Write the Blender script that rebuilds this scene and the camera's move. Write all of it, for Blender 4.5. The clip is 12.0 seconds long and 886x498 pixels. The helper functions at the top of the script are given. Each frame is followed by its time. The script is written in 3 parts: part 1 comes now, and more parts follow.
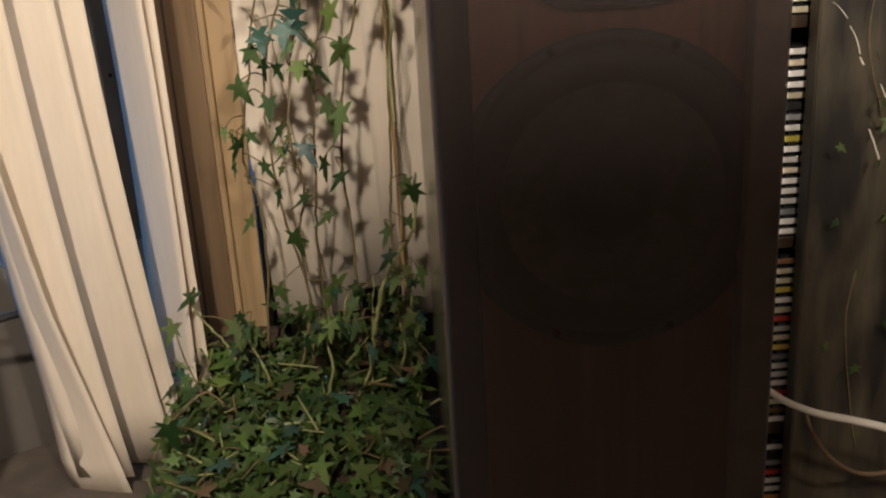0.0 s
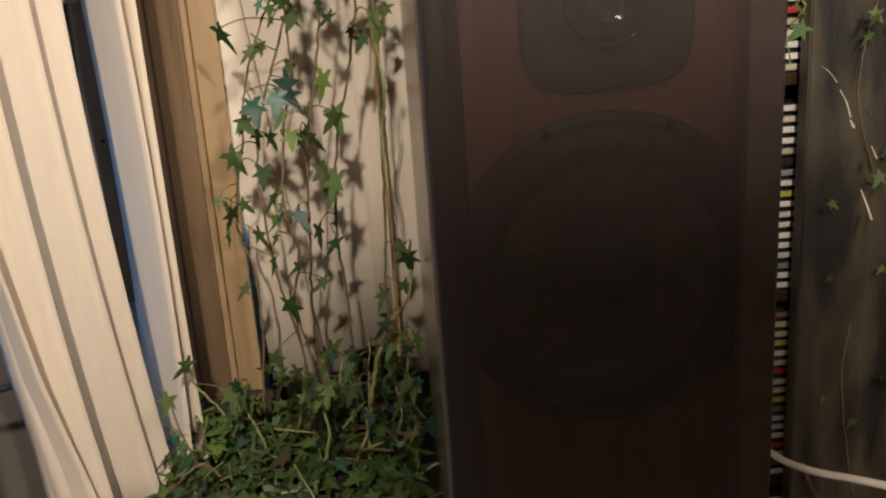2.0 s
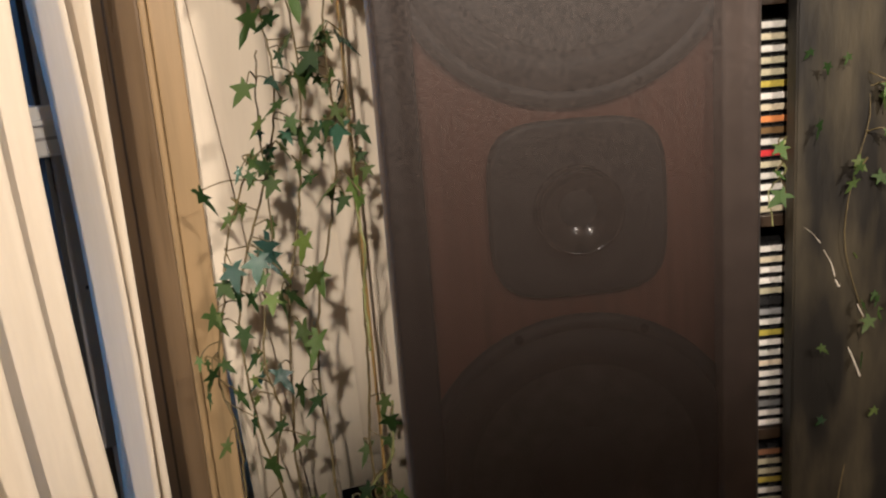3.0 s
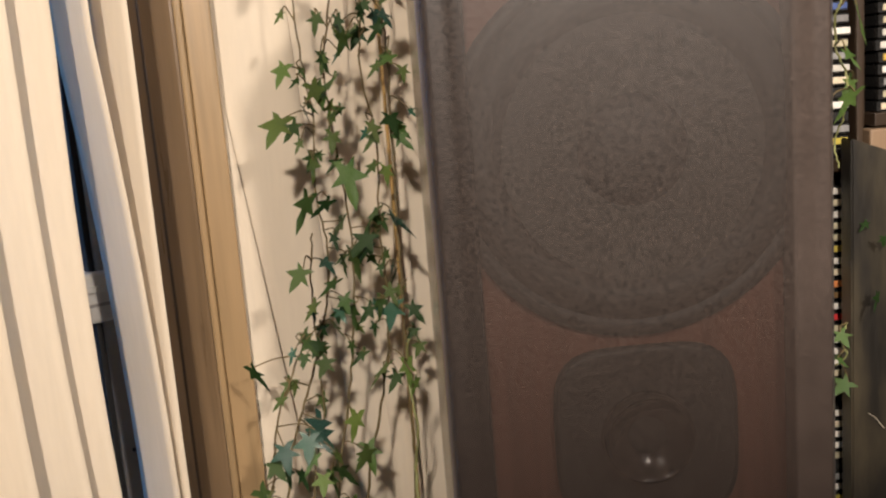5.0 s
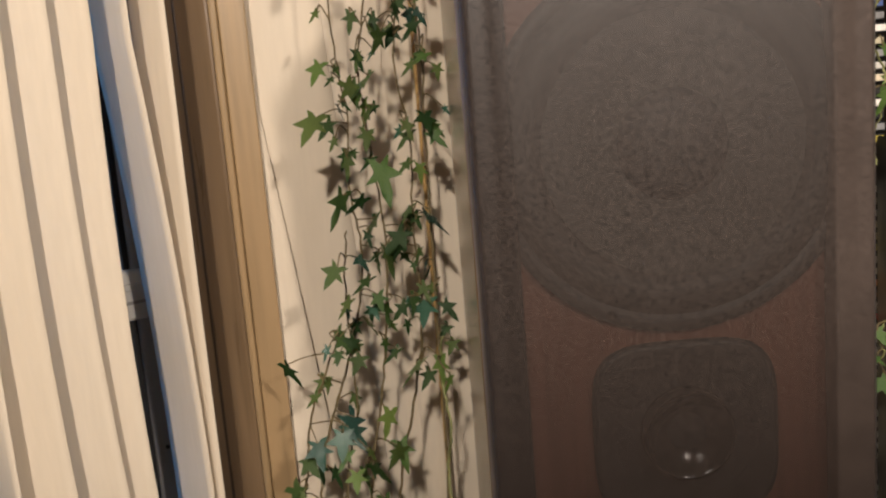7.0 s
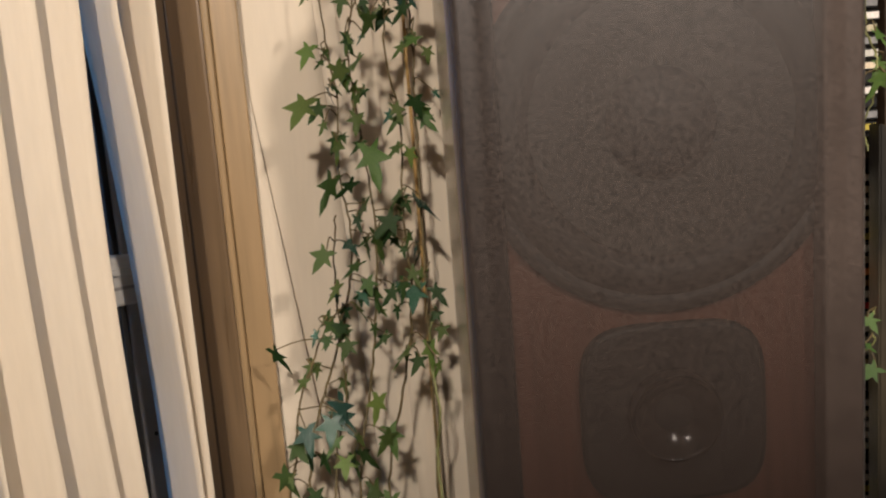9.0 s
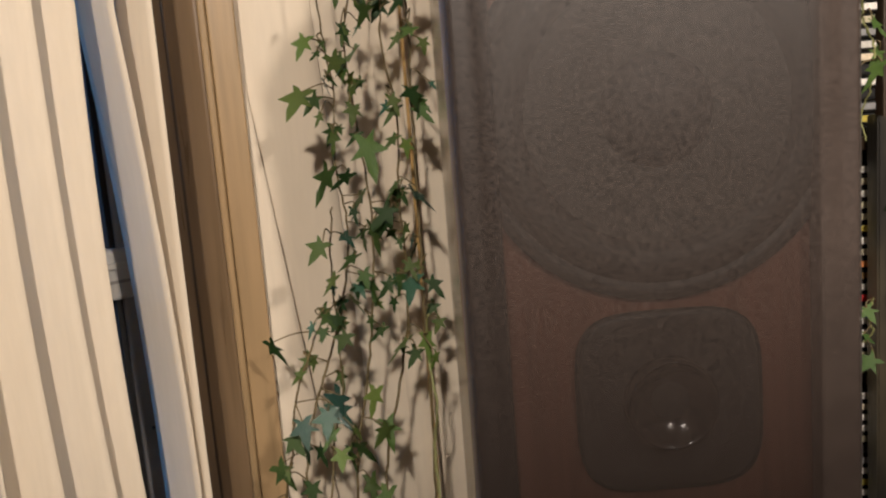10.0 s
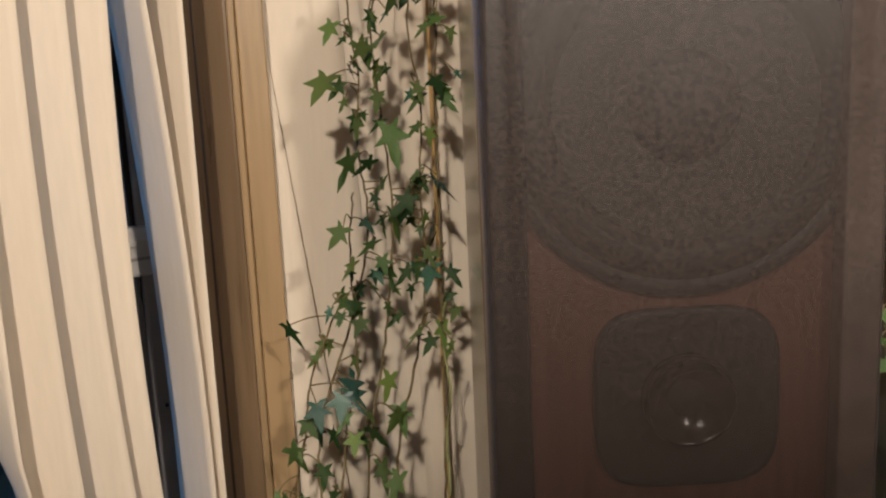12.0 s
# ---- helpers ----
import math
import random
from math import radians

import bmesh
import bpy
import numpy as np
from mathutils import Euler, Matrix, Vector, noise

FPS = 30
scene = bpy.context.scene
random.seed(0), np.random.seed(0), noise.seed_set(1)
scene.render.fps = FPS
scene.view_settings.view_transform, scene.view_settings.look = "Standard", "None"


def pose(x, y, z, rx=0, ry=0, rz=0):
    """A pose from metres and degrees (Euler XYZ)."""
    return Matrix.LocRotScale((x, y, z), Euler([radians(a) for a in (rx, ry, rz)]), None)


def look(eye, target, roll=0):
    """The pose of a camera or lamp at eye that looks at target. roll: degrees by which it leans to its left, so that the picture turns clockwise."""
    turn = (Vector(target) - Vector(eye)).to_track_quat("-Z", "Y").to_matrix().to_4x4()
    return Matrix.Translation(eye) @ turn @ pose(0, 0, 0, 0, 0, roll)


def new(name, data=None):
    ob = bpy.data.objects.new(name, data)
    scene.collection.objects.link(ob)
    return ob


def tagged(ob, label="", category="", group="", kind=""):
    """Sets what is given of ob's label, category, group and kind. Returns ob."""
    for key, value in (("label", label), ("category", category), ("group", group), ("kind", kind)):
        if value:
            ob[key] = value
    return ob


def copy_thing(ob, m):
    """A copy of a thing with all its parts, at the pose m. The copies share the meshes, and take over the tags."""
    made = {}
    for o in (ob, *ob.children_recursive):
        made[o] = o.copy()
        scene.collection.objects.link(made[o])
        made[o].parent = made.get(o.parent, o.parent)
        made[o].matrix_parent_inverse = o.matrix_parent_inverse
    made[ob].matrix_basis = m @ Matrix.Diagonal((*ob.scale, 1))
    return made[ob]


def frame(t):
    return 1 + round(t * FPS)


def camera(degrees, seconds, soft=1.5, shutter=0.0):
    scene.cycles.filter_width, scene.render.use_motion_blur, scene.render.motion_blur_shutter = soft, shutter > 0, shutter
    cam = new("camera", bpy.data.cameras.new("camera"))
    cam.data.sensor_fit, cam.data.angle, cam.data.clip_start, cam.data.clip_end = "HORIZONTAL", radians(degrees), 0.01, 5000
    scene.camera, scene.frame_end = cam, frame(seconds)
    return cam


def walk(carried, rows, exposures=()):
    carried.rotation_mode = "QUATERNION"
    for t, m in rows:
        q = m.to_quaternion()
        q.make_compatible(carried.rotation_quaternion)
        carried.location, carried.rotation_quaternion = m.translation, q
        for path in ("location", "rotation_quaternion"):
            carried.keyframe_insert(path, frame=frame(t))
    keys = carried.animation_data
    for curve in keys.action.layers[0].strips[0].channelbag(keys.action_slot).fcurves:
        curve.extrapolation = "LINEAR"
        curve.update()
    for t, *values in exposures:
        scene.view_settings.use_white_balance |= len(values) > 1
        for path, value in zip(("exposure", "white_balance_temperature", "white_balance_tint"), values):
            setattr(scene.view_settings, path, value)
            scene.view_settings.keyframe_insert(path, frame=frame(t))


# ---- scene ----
cam = camera(49.6, 12.0, soft=2.2)
PATH = [
    (0, (0.103, 0.026, 0.983), (0.189, 1.920, 0.346), -3.4),
    (0.5, (0.096, 0.031, 1.005), (0.172, 1.937, 0.404), -3.5),
    (1, (0.103, 0.038, 1.016), (0.223, 1.948, 0.435), -3.8),
    (1.5, (0.095, 0.039, 1.017), (0.196, 1.947, 0.427), -4.1),
    (2, (0.102, 0.038, 1.017), (0.211, 1.946, 0.428), -4.0),
    (2.5, (0.114, 0.045, 1.037), (0.236, 1.961, 0.477), -4.0),
    (3, (0.132, 0.069, 1.110), (0.235, 2.002, 0.607), -4.5),
    (3.5, (0.126, 0.086, 1.161), (0.248, 2.033, 0.717), -4.5),
    (5.5, (0.115, 0.096, 1.198), (0.152, 2.065, 0.851), -4.7),
    (6, (0.117, 0.099, 1.198), (0.135, 2.067, 0.840), -4.9),
    (6.5, (0.108, 0.094, 1.195), (0.144, 2.064, 0.850), -4.6),
    (7, (0.105, 0.092, 1.193), (0.128, 2.063, 0.853), -4.7),
    (9, (0.110, 0.094, 1.182), (0.139, 2.064, 0.836), -4.4),
    (9.5, (0.109, 0.095, 1.181), (0.138, 2.063, 0.829), -4.2),
    (10, (0.113, 0.095, 1.174), (0.140, 2.065, 0.830), -4.5),
    (10.5, (0.110, 0.094, 1.176), (0.114, 2.064, 0.829), -3.6),
    (11, (0.108, 0.093, 1.184), (0.127, 2.063, 0.836), -3.1),
    (11.5, (0.106, 0.092, 1.183), (0.104, 2.060, 0.825), -3.1),
    (12, (0.104, 0.092, 1.176), (0.113, 2.058, 0.808), -2.6),
]
walk(cam, [(t, look(eye, target, roll)) for t, eye, target, roll in PATH],
     exposures=[(0.0, 0.12), (2.5, 0.16), (3.5, 0.33), (5.5, -0.02), (7.2, -0.15), (12.0, -0.22)])


# ---- light ----
def world_dusk():
    w = bpy.data.worlds.new("dusk")
    w.use_nodes = True
    n, l = w.node_tree.nodes, w.node_tree.links
    sky = n.new("ShaderNodeTexSky")
    sky.sky_type = "NISHITA"
    sky.sun_disc = False
    sky.sun_elevation, sky.sun_rotation = radians(-3.0), radians(200)
    mix = n.new("ShaderNodeMix")
    mix.data_type = "RGBA"
    mix.inputs[0].default_value = 0.85
    mix.inputs[7].default_value = (0.09, 0.30, 0.72, 1)
    l.new(sky.outputs[0], mix.inputs[6])
    l.new(mix.outputs[2], n["Background"].inputs[0])
    n["Background"].inputs[1].default_value = 2.1
    scene.world = w


world_dusk()


def lamp(name, place, watts, colour, radius):
    data = bpy.data.lights.new(name, "POINT")
    data.energy, data.color, data.shadow_soft_size = watts, colour, radius
    ob = new(name, data)
    ob.location = place
    return ob


lamp("pendant_lamp_light", (-0.06, -0.95, 2.0), 145.0, (1.0, 0.87, 0.76), 0.042)
lamp("second_lamp_light", (0.80, -1.0, 1.92), 112.0, (1.0, 0.87, 0.76), 0.050)


# ---- materials ----
def material(name, base, rough=0.6, metal=0.0, vary=0.12, scale=40.0, stretch=(1, 1, 1), bump=0.15, fine=400.0,
             second=None, second_scale=6.0, second_amount=0.35, transmission=0.0, coat=0.0, translucent=0.0, per_object=0.0,
             bump_distance=0.001, spec=0.5):
    m = bpy.data.materials.new(name)
    m.use_nodes = True
    n, l = m.node_tree.nodes, m.node_tree.links
    b = n["Principled BSDF"]
    coord = n.new("ShaderNodeTexCoord")
    mapping = n.new("ShaderNodeMapping")
    mapping.inputs["Scale"].default_value = stretch
    l.new(coord.outputs["Object"], mapping.inputs[0])
    grain = n.new("ShaderNodeTexNoise")
    grain.inputs["Scale"].default_value, grain.inputs["Detail"].default_value = scale, 6
    l.new(mapping.outputs[0], grain.inputs["Vector"])
    ramp = n.new("ShaderNodeValToRGB")
    ramp.color_ramp.elements[0].position, ramp.color_ramp.elements[1].position = 0.3, 0.7
    ramp.color_ramp.elements[0].color = (*[c * (1 - vary) for c in base], 1)
    ramp.color_ramp.elements[1].color = (*[min(1, c * (1 + vary)) for c in base], 1)
    l.new(grain.outputs[0], ramp.inputs[0])
    colour = ramp.outputs[0]
    if second:
        blot = n.new("ShaderNodeTexNoise")
        blot.inputs["Scale"].default_value, blot.inputs["Detail"].default_value = second_scale, 4
        l.new(mapping.outputs[0], blot.inputs["Vector"])
        cut = n.new("ShaderNodeMapRange")
        cut.inputs[1].default_value, cut.inputs[2].default_value = 0.42, 0.68
        cut.inputs[4].default_value = second_amount
        l.new(blot.outputs[0], cut.inputs[0])
        mix = n.new("ShaderNodeMix")
        mix.data_type = "RGBA"
        l.new(cut.outputs[0], mix.inputs[0])
        l.new(colour, mix.inputs[6])
        mix.inputs[7].default_value = (*second, 1)
        colour = mix.outputs[2]
    if per_object:
        info = n.new("ShaderNodeObjectInfo")
        hue = n.new("ShaderNodeHueSaturation")
        span = n.new("ShaderNodeMapRange")
        span.inputs[3].default_value, span.inputs[4].default_value = 1 - per_object, 1 + per_object
        l.new(info.outputs["Random"], span.inputs[0])
        l.new(span.outputs[0], hue.inputs["Value"])
        turn = n.new("ShaderNodeMapRange")
        turn.inputs[3].default_value, turn.inputs[4].default_value = 0.5 + per_object * 0.09, 0.5 - per_object * 0.06
        l.new(info.outputs["Random"], turn.inputs[0])
        l.new(turn.outputs[0], hue.inputs["Hue"])
        l.new(colour, hue.inputs["Color"])
        colour = hue.outputs[0]
    l.new(colour, b.inputs["Base Color"])
    rr = n.new("ShaderNodeMapRange")
    rr.inputs[3].default_value, rr.inputs[4].default_value = max(0.02, rough - 0.08), min(1, rough + 0.08)
    l.new(grain.outputs[0], rr.inputs[0])
    l.new(rr.outputs[0], b.inputs["Roughness"])
    b.inputs["Metallic"].default_value = metal
    b.inputs["Specular IOR Level"].default_value = spec
    b.inputs["Transmission Weight"].default_value = transmission
    b.inputs["Coat Weight"].default_value = coat
    b.inputs["Coat Roughness"].default_value = 0.15
    if bump:
        tiny = n.new("ShaderNodeTexNoise")
        tiny.inputs["Scale"].default_value, tiny.inputs["Detail"].default_value = fine, 3
        l.new(mapping.outputs[0], tiny.inputs["Vector"])
        bm = n.new("ShaderNodeBump")
        bm.inputs["Strength"].default_value, bm.inputs["Distance"].default_value = bump, bump_distance
        l.new(tiny.outputs[0], bm.inputs["Height"])
        l.new(bm.outputs[0], b.inputs["Normal"])
    if translucent:
        tr = n.new("ShaderNodeBsdfTranslucent")
        l.new(colour, tr.inputs[0])
        ms = n.new("ShaderNodeMixShader")
        ms.inputs[0].default_value = translucent
        l.new(b.outputs[0], ms.inputs[1])
        l.new(tr.outputs[0], ms.inputs[2])
        l.new(ms.outputs[0], n["Material Output"].inputs[0])
    return m


def cloth_material(name, base, see_through):
    """Loosely woven loudspeaker cloth: threads with open pores between them."""
    m = material(name, base, rough=0.36, vary=0.4, scale=420, bump=0.06, fine=900, second=tuple(c * 1.9 for c in base), second_scale=380,
                 second_amount=0.6, spec=0.7, bump_distance=0.0005)
    n, l = m.node_tree.nodes, m.node_tree.links
    b = n["Principled BSDF"]
    b.inputs["Sheen Weight"].default_value = 0.1
    b.inputs["Sheen Roughness"].default_value = 0.5
    clear = n.new("ShaderNodeBsdfTransparent")
    mix = n.new("ShaderNodeMixShader")
    mix.inputs[0].default_value = see_through
    l.new(b.outputs[0], mix.inputs[1])
    l.new(clear.outputs[0], mix.inputs[2])
    l.new(mix.outputs[0], n["Material Output"].inputs[0])
    return m


def wood_material(name, light, dark, rough, coat=0.0, streak=18.0):
    return material(name, light, rough=rough, vary=0.25, scale=streak, stretch=(6, 6, 0.35), bump=0.2, fine=160, second=dark, second_scale=9,
                    second_amount=0.55, coat=coat)


def glass_material(name):
    m = bpy.data.materials.new(name)
    m.use_nodes = True
    b = m.node_tree.nodes["Principled BSDF"]
    b.inputs["Base Color"].default_value = (0.95, 0.98, 1, 1)
    b.inputs["Transmission Weight"].default_value = 1.0
    b.inputs["Roughness"].default_value = 0.0
    b.inputs["IOR"].default_value = 1.1
    return m


FABRIC = material("blind_fabric", (0.72, 0.63, 0.50), rough=0.75, vary=0.03, scale=25, stretch=(8, 8, 1), bump=0.12, fine=1500,
                  second=(0.66, 0.56, 0.42), second_scale=3, second_amount=0.35, translucent=0.12)
WHITE_FRAME = material("painted_window_frame", (0.62, 0.60, 0.56), rough=0.4, vary=0.06, scale=20, bump=0.08, second=(0.42, 0.38, 0.33), second_scale=12)
GREY_FRAME = material("grey_sash_paint", (0.30, 0.28, 0.26), rough=0.45, vary=0.1, scale=30, second=(0.16, 0.15, 0.13))
RUBBER = material("black_gasket", (0.012, 0.012, 0.013), rough=0.6, vary=0.2)
POST_WOOD = wood_material("varnished_brown_wood", (0.155, 0.102, 0.056), (0.095, 0.062, 0.036), 0.30, coat=0.35)
CASING_WOOD = wood_material("pale_varnished_pine", (0.33, 0.228, 0.118), (0.28, 0.18, 0.088), 0.42, coat=0.2)
CABINET_WOOD = wood_material("walnut_veneer", (0.22, 0.145, 0.075), (0.15, 0.09, 0.045), 0.22, coat=0.5)
DARK_WOOD = wood_material("dark_stained_wood", (0.045, 0.028, 0.016), (0.02, 0.013, 0.009), 0.4)
SHELF_PANEL = material("mottled_dark_panel", (0.010, 0.008, 0.005), rough=0.55, vary=0.4, scale=14, stretch=(3, 3, 0.7), bump=0.4, fine=90, second=(0.075, 0.060, 0.034), second_scale=9, second_amount=0.9)
RAIL_WOOD = wood_material("light_brown_rail", (0.32, 0.22, 0.14), (0.22, 0.14, 0.08), 0.4)
BAFFLE = wood_material("reddish_baffle_board", (0.25, 0.10, 0.066), (0.20, 0.075, 0.05), 0.5)
CLOTH = cloth_material("grille_cloth", (0.037, 0.0275, 0.0228), 0.30)
FRAME_BLACK = material("black_grille_frame", (0.012, 0.011, 0.011), rough=0.7, vary=0.2)
# light frame tone stands in for the sheen on the grille's right side
FRAME_LIGHTENED = material("lightened_frame_wood", (0.32, 0.245, 0.21), rough=0.6, vary=0.2)
CONE = material("grey_paper_cone", (0.075, 0.075, 0.07), rough=0.8, vary=0.2, scale=90)
SURROUND = material("black_rubber_surround", (0.025, 0.027, 0.026), rough=0.6, vary=0.2, scale=90)
CAP = material("dust_cap", (0.035, 0.036, 0.036), rough=0.6, vary=0.2, scale=60)
BASKET = material("cast_driver_plate", (0.03, 0.032, 0.032), rough=0.55, vary=0.2, scale=80)
DOME = material("polished_tweeter_dome", (0.05, 0.05, 0.05), rough=0.12, metal=0.6, vary=0.1)
LEAF = material("ivy_leaf", (0.050, 0.088, 0.022), spec=0.3, rough=0.42, vary=0.3, scale=60, bump=0.3, fine=220, second=(0.065, 0.10, 0.035), second_scale=30,
                translucent=0.25, per_object=0.55)
LEAF_PALE = material("young_ivy_leaf", (0.11, 0.19, 0.04), rough=0.42, vary=0.25, scale=60, bump=0.3, fine=220, second=(0.18, 0.25, 0.08),
                     second_scale=30, translucent=0.3, per_object=0.3)
LEAF_TEAL = material("bluish_ivy_leaf", (0.030, 0.085, 0.055), rough=0.25, vary=0.3, scale=60, bump=0.25, fine=220, second=(0.05, 0.11, 0.08),
                     second_scale=30, translucent=0.1, per_object=0.3)
STEM = material("ivy_stem", (0.14, 0.105, 0.045), rough=0.6, vary=0.3, scale=120)
STEM_GREEN = material("green_shoot", (0.27, 0.28, 0.11), rough=0.5, vary=0.2, scale=120)
DEAD = material("dry_leaf", (0.085, 0.052, 0.024), rough=0.8, vary=0.3, scale=60, per_object=0.4)
SOIL = material("potting_soil", (0.045, 0.027, 0.016), rough=0.95, vary=0.5, scale=130, bump=0.9, fine=240, bump_distance=0.006)
BARK = material("old_bark", (0.13, 0.085, 0.05), rough=0.9, vary=0.4, scale=40, stretch=(1, 5, 5), bump=0.8, fine=120, second=(0.25, 0.18, 0.11),
                second_scale=14, second_amount=0.8, bump_distance=0.004)
CANE = material("bamboo_cane", (0.40, 0.25, 0.09), rough=0.35, vary=0.15, scale=50, stretch=(1, 1, 0.2))
CABLE = material("white_cable_sheath", (0.72, 0.68, 0.58), rough=0.4, vary=0.05)
# pale colour stands in for glints on a thin shiny stem
STALK_GLINT = material("pale_stalk_glint", (0.75, 0.70, 0.58), rough=0.35, vary=0.1)
BROWN_CORD = material("brown_cord", (0.13, 0.08, 0.04), rough=0.6, vary=0.2)
# plaster tone set very dark to cut light bounced onto the lower grille
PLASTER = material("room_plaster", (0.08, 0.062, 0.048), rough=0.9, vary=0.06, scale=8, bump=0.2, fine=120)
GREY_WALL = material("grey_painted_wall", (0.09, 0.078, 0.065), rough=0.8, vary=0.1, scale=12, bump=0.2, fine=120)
# unseen floor, also darkened against bounced light
FLOOR_WOOD = wood_material("floor_planks", (0.035, 0.023, 0.014), (0.022, 0.014, 0.009), 0.45)
STONE = material("sill_stone", (0.075, 0.058, 0.042), rough=0.85, vary=0.3, scale=30, bump=0.5, fine=150, second=(0.10, 0.08, 0.06), second_scale=14,
                 second_amount=0.7)
EARTH = material("night_garden", (0.02, 0.025, 0.015), rough=1.0, vary=0.4, scale=3)
GLASS = glass_material("window_glass")
PLASTIC = material("black_jewel_case", (0.02, 0.02, 0.02), rough=0.25, vary=0.1)
SPINES = [material("spine_paper_%s" % nm, c, rough=0.22, vary=0.15, scale=300, coat=0.6, per_object=0.25) for nm, c in (
    ("white", (0.75, 0.72, 0.66)), ("cream", (0.66, 0.58, 0.42)), ("grey", (0.28, 0.28, 0.28)), ("black", (0.03, 0.03, 0.03)),
    ("red", (0.50, 0.06, 0.04)), ("orange", (0.62, 0.26, 0.08)), ("blue", (0.10, 0.17, 0.36)), ("brown", (0.22, 0.12, 0.06)),
    ("yellow", (0.60, 0.45, 0.10)))]
INK = material("spine_print", (0.06, 0.05, 0.05), rough=0.4)


# ---- mesh helpers ----
def mesh_object(name, bm, mat, parent=None, smooth=False):
    me = bpy.data.meshes.new(name)
    bmesh.ops.recalc_face_normals(bm, faces=bm.faces[:])
    bm.to_mesh(me)
    bm.free()
    me.materials.append(mat)
    if smooth:
        me.polygons.foreach_set("use_smooth", [True] * len(me.polygons))
    ob = new(name, me)
    if parent:
        ob.parent = parent
    return ob


def part(name, bm, mat, parent, label="", smooth=False):
    return tagged(mesh_object(name, bm, mat, parent, smooth), label)


def shared(name, mesh, parent, m):
    ob = new(name, mesh)
    ob.parent = parent
    ob.matrix_basis = m
    return ob


def thing(name, place, label, category, group=""):
    ob = new(name)
    ob.location = place
    return tagged(ob, label, category, group)


def box(lo, hi, bevel=0.0, segments=2, bm=None):
    bm = bm or bmesh.new()
    made = bmesh.ops.create_cube(bm, size=1)["verts"]
    for v in made:
        v.co = Vector([lo[i] + (v.co[i] + 0.5) * (hi[i] - lo[i]) for i in range(3)])
    if bevel:
        edges = list({e for v in made for e in v.link_edges})
        bmesh.ops.bevel(bm, geom=edges, offset=bevel, segments=segments, affect="EDGES", profile=0.5)
    return bm


def oriented_box(a, b, z0, z1, thick, bevel=0.0, back=1.0):
    """A board standing upright from plan point a to b; it extends 'thick' to the far side (back = 1: to the left of a->b)."""
    a, b = Vector((*a, 0)), Vector((*b, 0))
    d = b - a
    bm = box((0, 0, z0), (d.length, thick, z1), bevel)
    side = back
    turn = Matrix.Translation(a) @ Matrix.Rotation(math.atan2(d.y, d.x), 4, "Z") @ Matrix.Diagonal((1, side, 1, 1))
    bm.transform(turn)
    return bm


def lathe(profile, steps=48, axis_shift=(0, 0, 0), squareness=0.0):
    """A turned form about the y axis (pointing to -y): profile of (radius, depth)."""
    bm = bmesh.new()
    rings = []
    for r, d in profile:
        ring = []
        for i in range(steps):
            a = 2 * math.pi * i / steps
            c, s = math.cos(a), math.sin(a)
            k = 1.0
            if squareness:
                k = (abs(c) ** (2 + squareness) + abs(s) ** (2 + squareness)) ** (-1 / (2 + squareness))
            ring.append(bm.verts.new((axis_shift[0] + r * k * c, axis_shift[1] + d, axis_shift[2] + r * k * s)))
        rings.append(ring)
    for p, q in zip(rings, rings[1:]):
        for i in range(steps):
            j = (i + 1) % steps
            bm.faces.new((p[i], p[j], q[j], q[i]))
    bm.faces.new(rings[-1])
    return bm


def smooth_line(points, steps=6):
    pts = [Vector(p) for p in points]
    out = []
    for i in range(len(pts) - 1):
        p0, p1, p2, p3 = pts[max(i - 1, 0)], pts[i], pts[i + 1], pts[min(i + 2, len(pts) - 1)]
        for k in range(steps):
            t = k / steps
            out.append(0.5 * ((2 * p1) + (p2 - p0) * t + (2 * p0 - 5 * p1 + 4 * p2 - p3) * t * t + (3 * p1 - p0 - 3 * p2 + p3) * t ** 3))
    return out + [pts[-1]]


def tube(points, r0, r1=None, sides=6, bm=None):
    bm = bm or bmesh.new()
    r1 = r0 if r1 is None else r1
    rings = []
    for i, p in enumerate(points):
        d = (points[min(i + 1, len(points) - 1)] - points[max(i - 1, 0)]).normalized()
        u = d.cross(Vector((0.3, 0.8, 0.5))).normalized()
        v = d.cross(u)
        r = r0 + (r1 - r0) * i / max(1, len(points) - 1)
        rings.append([bm.verts.new(p + r * (math.cos(a) * u + math.sin(a) * v)) for a in (2 * math.pi * k / sides for k in range(sides))])
    for p, q in zip(rings, rings[1:]):
        for k in range(sides):
            bm.faces.new((p[k], p[(k + 1) % sides], q[(k + 1) % sides], q[k]))
    bm.faces.new(rings[0]), bm.faces.new(rings[-1])
    return bm


# ---- the room ----
def structure(name, bm, mat, label, category):
    return tagged(mesh_object(name, bm, mat), label, category, kind="structure")


structure("floor", box((-2.6, -3.0, -0.1), (2.8, 1.5, 0.0)), FLOOR_WOOD, "brown wooden plank floor of the living room", "floor")
structure("ceiling", box((-2.6, -3.0, 2.5), (2.8, 1.5, 2.6)), PLASTER, "plain dark plaster ceiling of the room", "ceiling")
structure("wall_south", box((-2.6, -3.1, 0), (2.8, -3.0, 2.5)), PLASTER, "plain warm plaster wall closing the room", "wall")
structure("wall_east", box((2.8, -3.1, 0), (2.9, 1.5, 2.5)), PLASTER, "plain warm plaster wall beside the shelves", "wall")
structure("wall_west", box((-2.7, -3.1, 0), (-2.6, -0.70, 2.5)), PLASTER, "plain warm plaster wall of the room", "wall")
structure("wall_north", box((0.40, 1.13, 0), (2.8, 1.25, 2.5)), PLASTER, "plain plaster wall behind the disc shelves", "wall")
